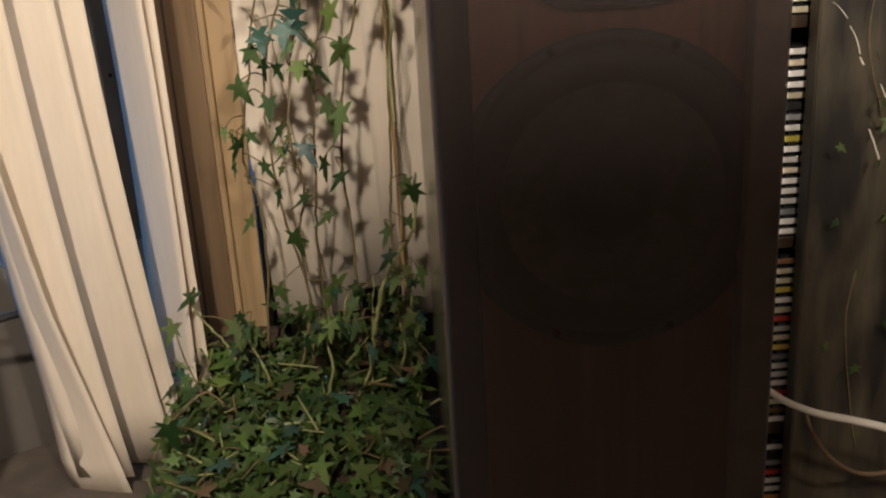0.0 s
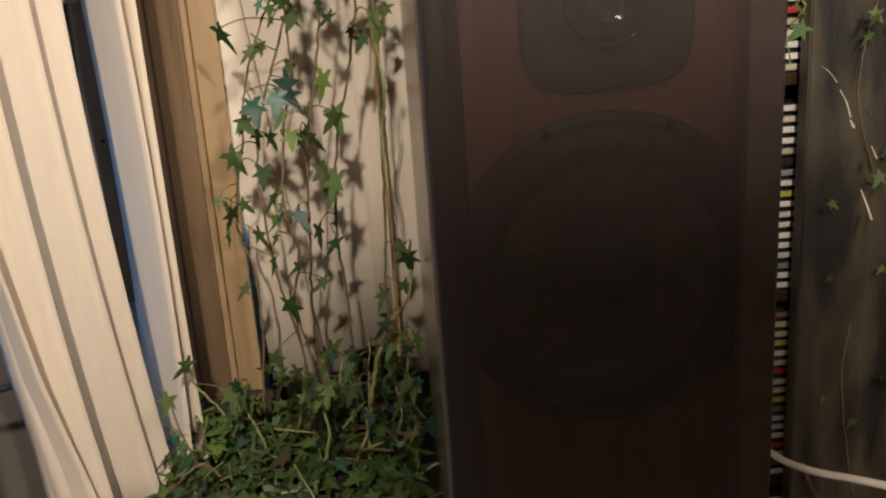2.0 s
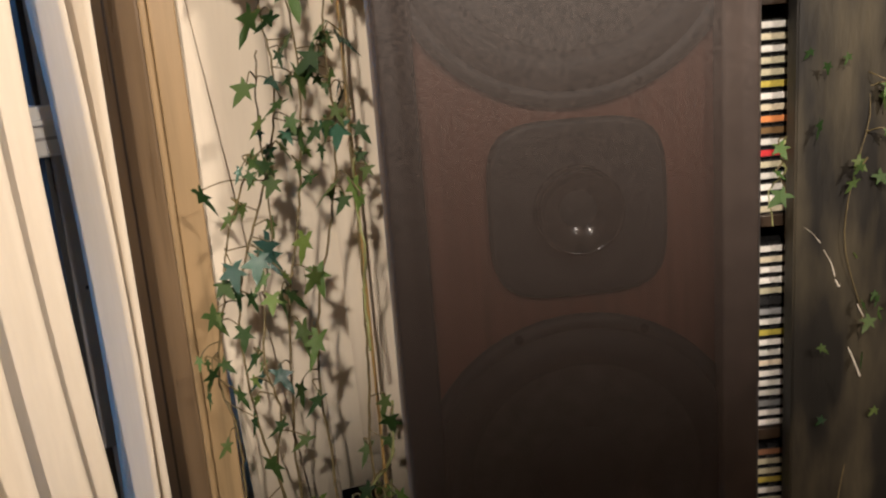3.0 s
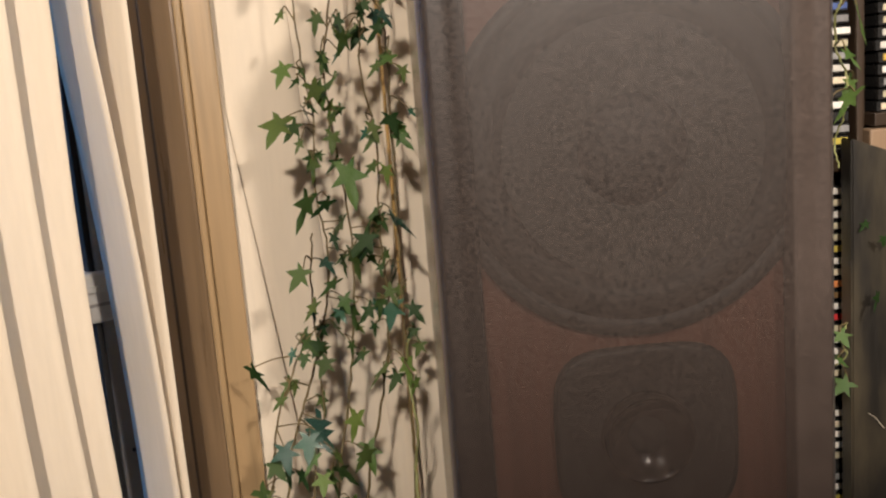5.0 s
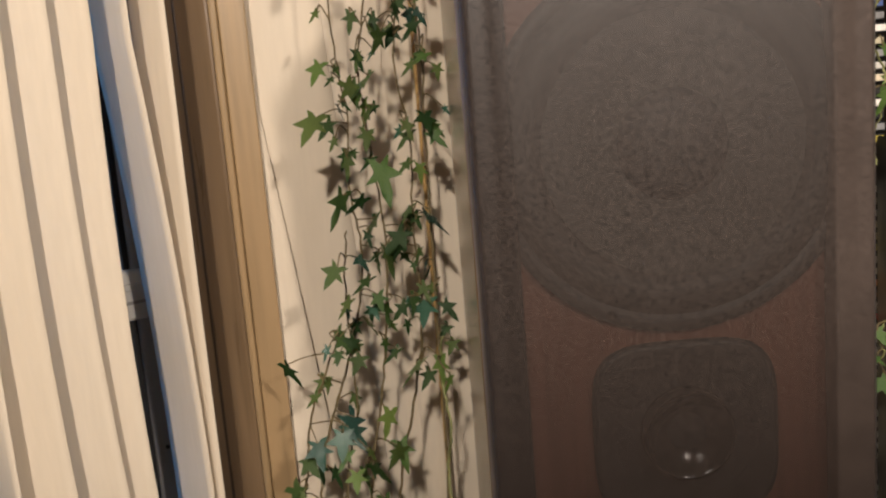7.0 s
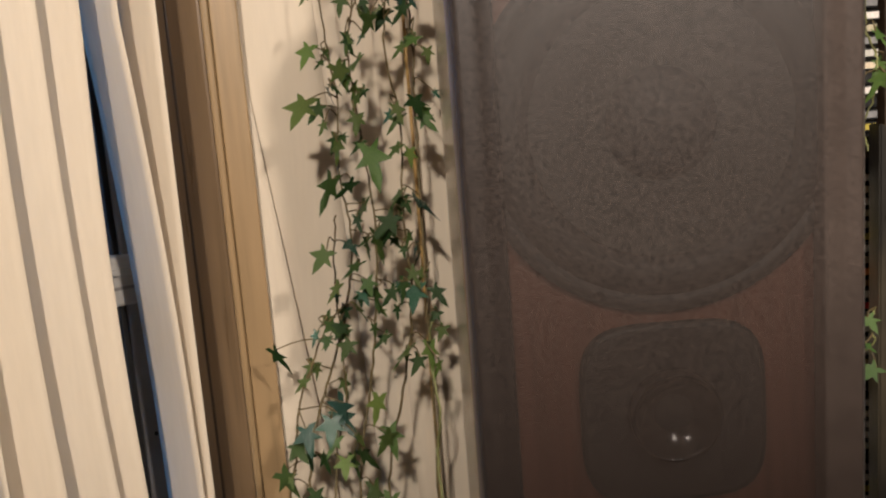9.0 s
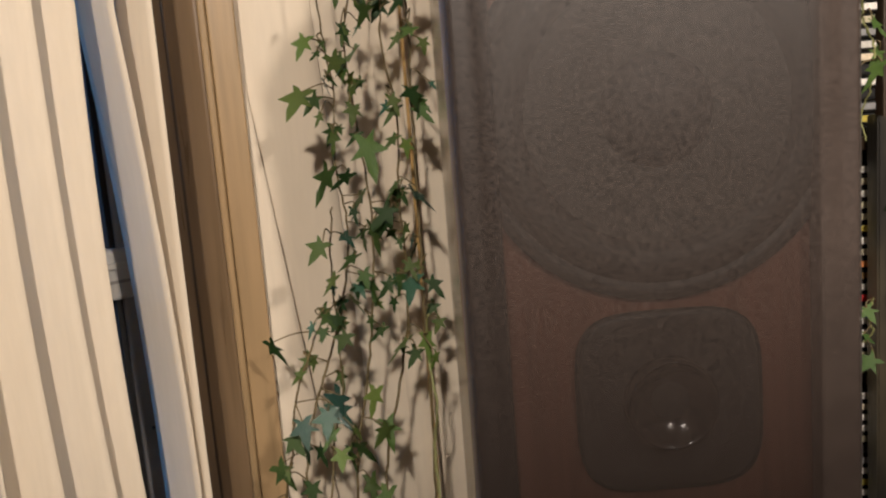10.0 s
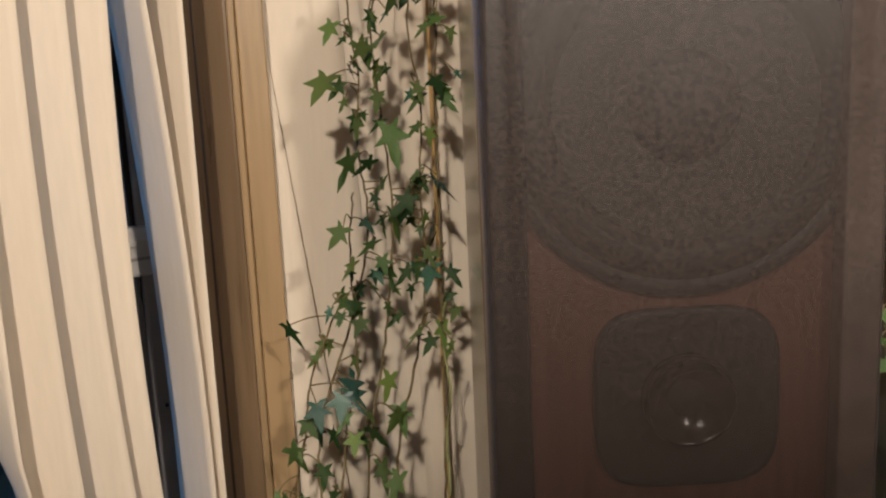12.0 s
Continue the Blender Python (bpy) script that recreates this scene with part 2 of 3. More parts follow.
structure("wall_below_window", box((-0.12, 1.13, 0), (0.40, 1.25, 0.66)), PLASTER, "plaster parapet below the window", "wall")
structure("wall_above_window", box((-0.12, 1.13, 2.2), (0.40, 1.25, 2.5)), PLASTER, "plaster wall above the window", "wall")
# unseen boards, added only to block each lamp from the lower grille and discs
structure("shade_blocker_1", box((-0.030, -0.59, 0), (0.075, -0.55, 1.735), 0.004), DARK_WOOD, "unseen upright board added to shade the lower loudspeaker", "wall")
structure("shade_blocker_2", box((0.575, -0.59, 0), (0.740, -0.55, 1.650), 0.004), DARK_WOOD, "unseen upright board added to shade the lower loudspeaker", "wall")

# the slanting window side: plan line of the blind and its outward side
BLIND_A, BLIND_D = Vector((-0.085, 0.88, 0)), Vector((-0.788, -0.616, 0))
OUTWARD = Vector((-0.616, 0.788, 0))


def slant(s, out=0.0):
    p = BLIND_A + BLIND_D * s + OUTWARD * out
    return (p.x, p.y)


structure("wall_below_bay", oriented_box(slant(-0.02, 0.178), slant(3.0, 0.178), 0, 0.69, 0.16, back=-1), GREY_WALL, "grey painted parapet below the slanting window", "wall")
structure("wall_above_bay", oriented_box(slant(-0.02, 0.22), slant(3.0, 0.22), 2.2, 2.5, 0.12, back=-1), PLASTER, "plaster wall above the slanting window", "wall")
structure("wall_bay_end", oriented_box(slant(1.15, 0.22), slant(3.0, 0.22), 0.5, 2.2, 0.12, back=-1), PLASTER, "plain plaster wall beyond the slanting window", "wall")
structure("ground", box((-60, -60, -0.9), (60, 60, -0.8)), EARTH, "dark garden ground outside the windows", "ground")

bm = bmesh.new()
bmesh.ops.create_grid(bm, x_segments=60, y_segments=14, size=1)
for v in bm.verts:
    s, h = v.co.x * 6.0, (v.co.y + 1) * 0.5
    x, y = slant(s, 4.0 + 0.35 * noise.noise(Vector((s * 2, h * 4, 0))))
    v.co = (x, y, -0.8 + h * 1.85 + 0.12 * noise.noise(Vector((s * 3, h * 3, 5))))
hedge = structure("hedge_backdrop", bm, EARTH, "dark garden hedge outside in the dusk", "hedge")

# brown post between the two windows and its pale casing
corner = thing("corner_post", (0, 0, 0), "varnished brown wooden window post with pale pine casing", "post")
corner["kind"] = "structure"
part("post_board", oriented_box((-0.132, 0.962), (-0.0712, 0.951), 0.50, 2.2, 0.09, 0.003), POST_WOOD, corner, "brown varnished post board")
part("post_seam", oriented_box((-0.1040, 0.9560), (-0.1012, 0.9555), 0.50, 2.2, 0.010, 0.001), DARK_WOOD, corner)
part("casing_bead", oriented_box((-0.0710, 0.9480), (-0.0640, 0.9480), 0.50, 2.2, 0.022, 0.0025), CASING_WOOD, corner, "rounded pine bead")
part("casing_board", oriented_box((-0.0634, 0.9510), (-0.0398, 0.9550), 0.50, 2.2, 0.008, 0.0015), CASING_WOOD, corner, "flat pine casing board")

# slanting window
window = thing("window_1", (0, 0, 0), "white framed window with blue dusk behind its upper pane", "window")
window["kind"] = "structure"
part("window_frame", oriented_box(slant(-0.042, 0.138), slant(-0.0130, 0.138), 0.50, 2.2, 0.07, 0.003, back=-1), WHITE_FRAME, window, "white painted frame post")
part("sash_stile", oriented_box(slant(-0.0125, 0.148), slant(0.0055, 0.148), 0.69, 2.2, 0.045, 0.003, back=-1), GREY_FRAME, window, "grey sash stile with a small screw hole")
part("gasket", oriented_box(slant(0.0058, 0.152), slant(0.0120, 0.152), 0.69, 2.2, 0.03, 0.001, back=-1), RUBBER, window, "black rubber gasket")
sx, sy = slant(-0.0053, 0.1475)
part("screw_hole", lathe([(0.0022, 0.0), (0.0020, -0.0006), (0.0008, -0.0008)], 12, (sx, sy, 0.862)), RUBBER, window, "small dark screw hole")
part("transom", oriented_box(slant(-0.004, 0.142), slant(1.1, 0.142), 0.995, 1.043, 0.05, 0.003, back=-1), WHITE_FRAME, window, "white painted transom bar")
part("transom_groove", oriented_box(slant(-0.003, 0.1405), slant(1.1, 0.1405), 1.011, 1.014, 0.001, back=-1), GREY_FRAME, window)
part("transom_ledge", oriented_box(slant(-0.003, 0.137), slant(1.1, 0.137), 1.025, 1.031, 0.0045, 0.001, back=-1), WHITE_FRAME, window)
for z0, z1 in ((0.69, 0.995), (1.043, 2.2)):
    pane = part("pane", oriented_box(slant(0.0122, 0.166), slant(1.1, 0.166), z0, z1, 0.004, back=-1), GLASS, window)
    pane.visible_shadow = False
part("head_rail", oriented_box(slant(-0.03, 0.143), slant(1.15, 0.143), 2.15, 2.2, 0.06, 0.003, back=-1), WHITE_FRAME, window)
part("jamb", oriented_box(slant(1.1, 0.143), slant(1.15, 0.143), 0.50, 2.15, 0.06, 0.003, back=-1), WHITE_FRAME, window)

# straight window behind the ivy
window2 = thing("window_2", (0, 0, 0), "white framed window behind the vertical blind and ivy", "window")
window2["kind"] = "structure"
part("window_frame", box((-0.12, 1.09, 0.50), (-0.06, 1.15, 2.2), 0.003), WHITE_FRAME, window2)
part("window_frame", box((0.36, 1.09, 0.50), (0.42, 1.15, 2.2), 0.003), WHITE_FRAME, window2)
part("window_frame", box((-0.06, 1.10, 0.661), (0.36, 1.15, 0.72), 0.003), WHITE_FRAME, window2)
part("window_frame", box((-0.06, 1.09, 2.14), (0.36, 1.15, 2.2), 0.003), WHITE_FRAME, window2)
pane2 = part("pane", box((-0.06, 1.12, 0.72), (0.36, 1.124, 2.14)), GLASS, window2)
pane2.visible_shadow = False


# ---- vertical blinds ----
def slat_mesh(place_at, z0, z1, rows=26, cols=6, bow=0.0012, thick=0.0006):
    """A fabric slat: place_at(z) gives its near edge (x, y), its width and its plan angle in degrees."""
    bm = bmesh.new()
    sheets = []
    for side in (0, 1):
        grid = []
        for i in range(rows + 1):
            z = z0 + (z1 - z0) * i / rows
            x, y, w, a = place_at(z)
            u = Vector((math.cos(radians(a)), math.sin(radians(a)), 0))
            nrm = Vector((-u.y, u.x, 0))
            line = []
            for j in range(cols + 1):
                f = j / cols
                p = Vector((x, y, z)) + u * (w * f) + nrm * (bow * 4 * f * (1 - f) + side * thick)
                line.append(bm.verts.new(p))
            grid.append(line)
        sheets.append(grid)
        for i in range(rows):
            for j in range(cols):
                bm.faces.new((grid[i][j], grid[i][j + 1], grid[i + 1][j + 1], grid[i + 1][j]))
    f, b = sheets
    for i in range(rows):
        for j in (0, cols):
            bm.faces.new((f[i][j], f[i + 1][j], b[i + 1][j], b[i][j]))
    for j in range(cols):
        for i in (0, rows):
            bm.faces.new((f[i][j], f[i][j + 1], b[i][j + 1], b[i][j]))
    return bm


def left_slat(feet, low, high_z=2.12, angle=124.0, width=0.089, wobble=0.0):
    """feet: how far along the blind its near edge hangs at 0.55, 0.90 and 1.25 m height; the slat bends between them."""
    a, b, c = feet

    def at(z):
        k = (min(z, 1.25) - 0.55) / 0.35
        s = a + (b - a) * k + 0.5 * (c - 2 * b + a) * k * (k - 1)
        x, y = slant(s)
        return x, y, width, angle + wobble * math.sin(z * 5.0)
    return slat_mesh(at, low, high_z)


def add_slat(bm, label, blind):
    return part("slat", bm, FABRIC, blind, label, True)


LEFT = thing("vertical_blind", (0, 0, 0), "cream fabric vertical blind half open before the slanting window", "blind")
for feet, low, wobble, angle, width in (((0.0045, 0.0070, 0.0056), 0.506, 1, 142, 0.050), ((0.0210, 0.0169, 0.0364), 0.499, 1, 131, 0.074), ((0.0384, 0.0654, 0.0655), 0.500, 1, 172, 0.050),
                                        ((0.0557, 0.0885, 0.0969), 0.512, 1, 172, 0.054), ((0.0984, 0.1272, 0.1312), 0.515, 1, 172, 0.054)):
    add_slat(left_slat(feet, low, wobble=wobble, angle=angle, width=width), "", LEFT)
for k in range(5):
    add_slat(left_slat([0.25 + 0.04 * k] * 3, 0.52, angle=150), "", LEFT)


def twisted(z):
    s = 0.0975 + 0.21 * max(0.0, min(z, 0.70) - 0.494) + 0.135 * max(0.0, min(z, 0.90) - 0.70)
    x, y = slant(s)
    return x, y, 0.062, 121.0 + 42.0 * math.exp(-max(0.0, z - 0.53) / 0.17) + 34.0 * max(0.0, min(1.0, (z - 0.85) / 0.2))


add_slat(slat_mesh(twisted, 0.490, 2.12, rows=40), "slat twisted and pulled askew at its foot", LEFT)
part("headrail", oriented_box(slant(-0.05, 0.0), slant(1.1, 0.0), 2.12, 2.15, 0.04, 0.003, back=-1), WHITE_FRAME, LEFT, "white metal headrail")

BACK = thing("vertical_blind", (0, 0, 0), "cream fabric vertical blind drawn shut behind the ivy", "blind")


def back_slat(x_low, x_high, low, width, angle, y=0.968):
    def at(z):
        k = (z - 0.6) / 0.7
        return x_low + (x_high - x_low) * k, y, width, angle
    return slat_mesh(at, low, 2.12, rows=10)


for x_low, x_high, low, width, angle, y in ((-0.020, -0.1005, 0.575, 0.047, 2, 0.966), (-0.032, -0.068, 0.600, 0.089, 5, 0.974), (0.054, 0.0185, 0.622, 0.089, 14, 0.984),
                                            (0.0845, 0.0725, 0.660, 0.089, 14, 0.983), (0.100, 0.0995, 0.590, 0.089, 14, 0.976),
                                            (0.150, 0.150, 0.59, 0.089, 14, 0.976), (0.20, 0.20, 0.59, 0.089, 14, 0.976), (0.25, 0.25, 0.59, 0.089, 14, 0.976)):
    add_slat(back_slat(x_low, x_high, low, width, angle, y), "", BACK)


part("headrail", box((-0.06, 0.970, 2.12), (0.36, 1.010, 2.15), 0.003), WHITE_FRAME, BACK, "white metal headrail")

# ---- window ledge ----
structure("window_ledge", box((-0.11, 0.66, 0.40), (0.40, 1.10, 0.44), 0.006), BARK, "dark weathered wooden window ledge under the ivy", "ledge")
structure("bay_ledge", oriented_box(slant(0.02, -0.10), slant(1.1, -0.10), 0.46, 0.50, 0.26, 0.004, back=-1), STONE, "dusty stone ledge of the slanting window", "ledge")


# ---- loudspeaker ----
def loudspeaker():
    x0, x1, y0, h = 0.1285, 0.3495, 0.622, 1.335
    cx = 0.5 * (x0 + x1)
    sp = thing("loudspeaker", (0, 0, 0), "tall floor loudspeaker with brown grille cloth and walnut cabinet", "loudspeaker")
    part("cabinet", box((x0, y0 + 0.010, 0.03), (x1, 0.895, h), 0.003), CABINET_WOOD, sp, "glossy walnut veneer cabinet")
    part("plinth", box((x0 + 0.01, y0 + 0.02, 0.002), (x1 - 0.01, 0.885, 0.03), 0.002), DARK_WOOD, sp)
    part("baffle", box((x0 + 0.003, y0 + 0.0, 0.035), (x1 - 0.003, y0 + 0.0095, h - 0.005), 0.001), BAFFLE, sp, "reddish brown baffle board")
    for z in (1.150, 0.812):
        c = (0.2420, y0 - 0.0005, z)
        w = part("woofer", lathe([(0.106, 0.0), (0.106, -0.004), (0.098, -0.005), (0.096, -0.002)], 56, c), BASKET, sp, "round woofer with a dark plate", True)
        part("surround", lathe([(0.0965, -0.003), (0.092, -0.0075), (0.084, -0.009), (0.076, -0.0065), (0.073, -0.002)], 56, c), SURROUND, w, "black rubber surround", True)
        part("cone", lathe([(0.0735, -0.0045), (0.052, -0.0030), (0.030, -0.0022)], 56, c), CONE, w, "grey paper cone", True)
        part("dust_cap", lathe([(0.031, -0.0030), (0.026, -0.0065), (0.016, -0.0095), (0.005, -0.0108)], 40, c), CAP, w, "dark dust cap", True)
        for k in range(8):
            a = radians(22.5 + 45 * k)
            screw = lathe([(0.0028, -0.0045), (0.0026, -0.006), (0.001, -0.0063)], 10, (c[0] + 0.1015 * math.cos(a), c[1], c[2] + 0.1015 * math.sin(a)))
            part("screw", screw, DOME, w)
    c = (0.2430, y0 - 0.0005, 0.984)
    t = part("tweeter", lathe([(0.0535, 0.0), (0.0535, -0.004), (0.050, -0.005), (0.043, -0.004)], 64, c, squareness=2.2), BASKET, sp, "rounded square tweeter plate", True)
    part("horn", lathe([(0.043, -0.0042), (0.034, -0.0026), (0.020, -0.0015)], 48, c), CAP, t, "shallow dark horn", True)
    part("dome", lathe([(0.0270, -0.004), (0.0260, -0.0135)] + [(0.0250 * k / 12, -0.0020 - (0.033 - math.sqrt(0.033 ** 2 - (0.0250 * k / 12) ** 2))) for k in range(12, 0, -1)], 48, c), DOME, t, "polished hollow tweeter dish", True)
    part("grille_frame", box((x0 + 0.002, y0 - 0.018, 0.06), (x0 + 0.024, y0 - 0.001, h - 0.01), 0.002), FRAME_BLACK, sp, "black grille frame bar")
    # right bar is pale so that the cloth before it looks more brightly lit
    part("grille_frame", box((x1 - 0.024, y0 - 0.018, 0.06), (x1 - 0.002, y0 - 0.001, h - 0.01), 0.002), FRAME_LIGHTENED, sp, "grille frame bar lightened for the sheen on the right of the cloth")
    part("grille_frame", box((x0 + 0.025, y0 - 0.018, h - 0.04), (x1 - 0.025, y0 - 0.001, h - 0.01), 0.002), FRAME_BLACK, sp, "black grille frame bar")
    part("grille_frame", box((x0 + 0.025, y0 - 0.018, 0.06), (x1 - 0.025, y0 - 0.001, 0.09), 0.002), FRAME_BLACK, sp, "black grille frame bar")
    # cloth: one rounded sheet stretched over the frame, with a drawn hem along both sides
    bm = bmesh.new()
    front = y0 - 0.0225
    section = [(x0, y0 - 0.001), (x0 - 0.0005, y0 - 0.010), (x0 + 0.0015, front + 0.005), (x0 + 0.006, front + 0.0012), (x0 + 0.011, front + 0.0042), (x0 + 0.016, front)]
    steps = 14
    section += [(x0 + 0.016 + (x1 - x0 - 0.032) * k / steps, front + 0.0012 * math.sin(math.pi * k / steps)) for k in range(1, steps)]
    section += [(x1 - 0.016, front), (x1 - 0.011, front + 0.0042), (x1 - 0.006, front + 0.0012), (x1 - 0.0015, front + 0.005), (x1 + 0.0005, y0 - 0.010), (x1, y0 - 0.001)]
    levels = [0.055 + (h - 0.005 - 0.055) * i / 60 for i in range(61)]
    grid = []
    for z in levels:
        row = []
        for x, y in section:
            w = 0.0006 * noise.noise(Vector((x * 30, y * 30, z * 12)))
            row.append(bm.verts.new((x + w, y + w, z)))
        grid.append(row)
    for p, q in zip(grid, grid[1:]):
        for i in range(len(section) - 1):
            bm.faces.new((p[i], p[i + 1], q[i + 1], q[i]))
    part("grille_cloth", bm, CLOTH, sp, "brown-black woven grille cloth", True)
    return sp


loudspeaker()


# ---- compact discs ----
def disc_case(width=0.124, depth=0.142, height=0.0102):
    """One jewel case lying flat: its spine faces -y."""
    meshes = {}
    cases = []
    for i, mat in enumerate(SPINES):
        root = new("cd_case")
        part("case", box((-width / 2, 0.0012, 0.0), (width / 2, depth, height - 0.0007), 0.0006, 1), PLASTIC, root)
        part("spine", box((-width / 2 + 0.004, 0.0, 0.0018), (width / 2 - 0.001, 0.004, height - 0.0024), 0.0004, 1), mat, root)
        rr = random.Random(i)
        x = -width / 2 + 0.012
        for k in range(2):
            ln = rr.uniform(0.018, 0.035)
            part("print_bar", box((x, -0.0003, 0.0040), (x + ln, 0.001, 0.0064)), INK if i not in (3, 6, 7) else SPINES[0], root)
            x += ln + rr.uniform(0.01, 0.02)
        cases.append(root)
    return cases


CASES = disc_case()
SPINE_WORDS = ("white spine", "cream spine", "grey spine", "black spine", "red spine", "orange spine", "blue spine", "brown spine", "yellow spine")
used_case = set()


def lay_disc(kind, m, where, group):
    root = CASES[kind]
    if kind in used_case:
        ob = copy_thing(root, m)
    else:
        used_case.add(kind)
        ob = root
        ob.matrix_basis = m
    return tagged(ob, "compact disc case with %s lying in %s" % (SPINE_WORDS[kind], where), "cd case", group)


def disc_tower():
    x0, x1, y0, y1 = 0.392, 0.534, 0.965, 1.115
    tw = thing("cd_tower", (0, 0, 0), "narrow dark wooden tower filled with compact discs", "cd tower")
    part("side_panel", box((x0 - 0.004, y0 - 0.004, 0.02), (x0 + 0.004, y1, 1.60), 0.0015), DARK_WOOD, tw)
    part("side_panel", box((x1 - 0.0015, y0 - 0.004, 0.02), (x1 + 0.005, y1, 1.60), 0.0015), DARK_WOOD, tw)
    part("back_panel", box((x0 + 0.0045, y1 - 0.006, 0.02), (x1 - 0.002, y1, 1.60)), DARK_WOOD, tw)
    boards = (0.02, 0.205, 0.418, 0.640, 0.869, 1.082, 1.305, 1.59)
    for z in boards:
        part("shelf", box((x0 + 0.0045, y0, z), (x1 - 0.002, y1 - 0.007, z + 0.012), 0.001), DARK_WOOD, tw)
    rr = random.Random(5)
    for a, b in zip(boards[1:], boards[2:]):
        z = a + 0.0125
        while z + 0.0115 < b - 0.006:
            kind = rr.choices(range(9), (9, 6, 2, 1.5, 1.2, 1.3, 0.6, 1.0, 0.8))[0]
            lay_disc(kind, pose(0.5 * (x0 + x1) + 0.004 + rr.uniform(-0.001, 0.002), y0 + 0.001 + rr.uniform(0, 0.003), z, 0, 0, rr.uniform(-0.4, 0.4)), "the narrow tower", "discs in the tower")
            z += 0.0111
    return tw


disc_tower()


def disc_cabinet():
    x0, x1, y0, y1 = 0.5415, 1.25, 0.955, 1.12
    cb = thing("cd_cabinet", (0, 0, 0), "brown wooden disc cabinet with a plain lower front", "cabinet")
    part("shelf_rail", box((x0 + 0.001, y0, 1.03), (x1, y0 + 0.02, 1.120), 0.002), RAIL_WOOD, cb, "light brown shelf rail")
    part("lower_front", box((x0 + 0.001, y0, 0.0), (x1, y0 + 0.02, 1.029), 0.002), SHELF_PANEL, cb, "dark brown lower front")
    part("side_panel", box((x0, y0 + 0.021, 0.0), (x0 + 0.006, y1, 1.60), 0.001), DARK_WOOD, cb)
    part("side_panel", box((x1 - 0.012, y0 + 0.021, 0.0), (x1, y1, 1.60), 0.001), DARK_WOOD, cb)
    part("back_panel", box((x0 + 0.007, y1 - 0.006, 0.0), (x1 - 0.013, y1, 1.60)), DARK_WOOD, cb)
    for z in (1.122, 1.352, 1.585):
        part("shelf", box((x0 + 0.0065, y0 + 0.003, z), (x1 - 0.0125, y1 - 0.007, z + 0.012), 0.001), DARK_WOOD, cb)
    rr = random.Random(11)
    for col in range(4):
        for a in (1.134, 1.364):
            for k in range(17):
                kind = rr.choices(range(9), (9, 6, 2, 2, 1.2, 2.2, 0.6, 1.4, 0.8))[0]
                lay_disc(kind, pose(x0 + 0.0085 + 0.0635 + 0.13 * col + rr.uniform(0, 0.003), y0 + 0.005 + rr.uniform(0, 0.004), a + 0.0005 + k * 0.0111, 0, 0, rr.uniform(-0.4, 0.4)), "the brown cabinet", "discs in the cabinet")
    return cb


disc_cabinet()

# dark sheet before the cabinet; its slanting top stands in for a diagonal shadow edge
bm = bmesh.new()
front_y, back_y = 0.925, 0.947
rim = [(0.510, 0.0), (1.10, 0.0), (1.10, 0.89), (0.584, 1.087), (0.5105, 1.116)]
near = [bm.verts.new((x, front_y, z)) for x, z in rim]
far = [bm.verts.new((x, back_y, z)) for x, z in rim]
bm.faces.new(near), bm.faces.new(far[::-1])
for k in range(5):
    bm.faces.new((near[k], near[(k + 1) % 5], far[(k + 1) % 5], far[k]))
bmesh.ops.bevel(bm, geom=bm.edges[:], offset=0.0015, segments=2, affect="EDGES")
tagged(mesh_object("shade_sheet", bm, SHELF_PANEL), "dark sheet with a slanting top, standing in for shade before the cabinet", "board")


# ---- ivy ----
def leaf_mesh(name, mat, seed, slim=1.0):
    """A five-lobed ivy leaf one unit long from stalk to tip, folded along its midrib, with two triangles a lobe edge."""
    rr = random.Random(seed)
    outline = [(0.0, 0.0), (0.15, -0.13), (0.40, -0.18), (0.22, 0.10), (0.58, 0.36), (0.18, 0.38), (0.15, 0.64), (0.0, 1.0)]
    bm = bmesh.new()
    mid = [bm.verts.new((0, y, 0.03 * math.sin(y * 3))) for y in (0.0, 0.18, 0.42, 0.66, 1.0)]
    for sgn in (-1, 1):
        rim = []
        for x, y in outline[1:-1]:
            x *= slim * rr.uniform(0.85, 1.15)
            y += rr.uniform(-0.04, 0.04)
            rim.append(bm.verts.new((sgn * x, y, 0.16 * x - 0.28 * x * x - 0.10 * max(0, y - 0.4) + rr.uniform(-0.03, 0.03))))
        for tri in ((mid[0], rim[0], mid[1]), (rim[0], rim[1], rim[2]), (rim[0], rim[2], mid[1]), (mid[1], rim[2], mid[2]), (rim[2], rim[3], rim[4]),
                    (rim[2], rim[4], mid[2]), (mid[2], rim[4], mid[3]), (rim[4], rim[5], mid[3]), (mid[3], rim[5], mid[4])):
            bm.faces.new(tri if sgn > 0 else tri[::-1])
    me = bpy.data.meshes.new(name)
    bm.to_mesh(me)
    bm.free()
    me.materials.append(mat)
    me.polygons.foreach_set("use_smooth", [True] * len(me.polygons))
    return me


LEAVES = {k: [leaf_mesh("leaf", mat, seed, slim) for seed, slim in ((1, 0.9), (2, 0.72), (3, 1.0), (4, 0.58))]
          for k, mat in (("g", LEAF), ("p", LEAF_PALE), ("t", LEAF_TEAL), ("d", DEAD))}


def leaf_pose(place, size, down, face, roll):
    """down: the way the tip points, face: the way the upper side looks."""
    y = Vector(down).normalized()
    z = Vector(face)
    z = (z - y * z.dot(y)).normalized()
    x = y.cross(z)
    m = Matrix((x, y, z)).transposed().to_4x4()
    return Matrix.Translation(place) @ m @ Matrix.Rotation(roll, 4, "Y") @ Matrix.Scale(size, 4)


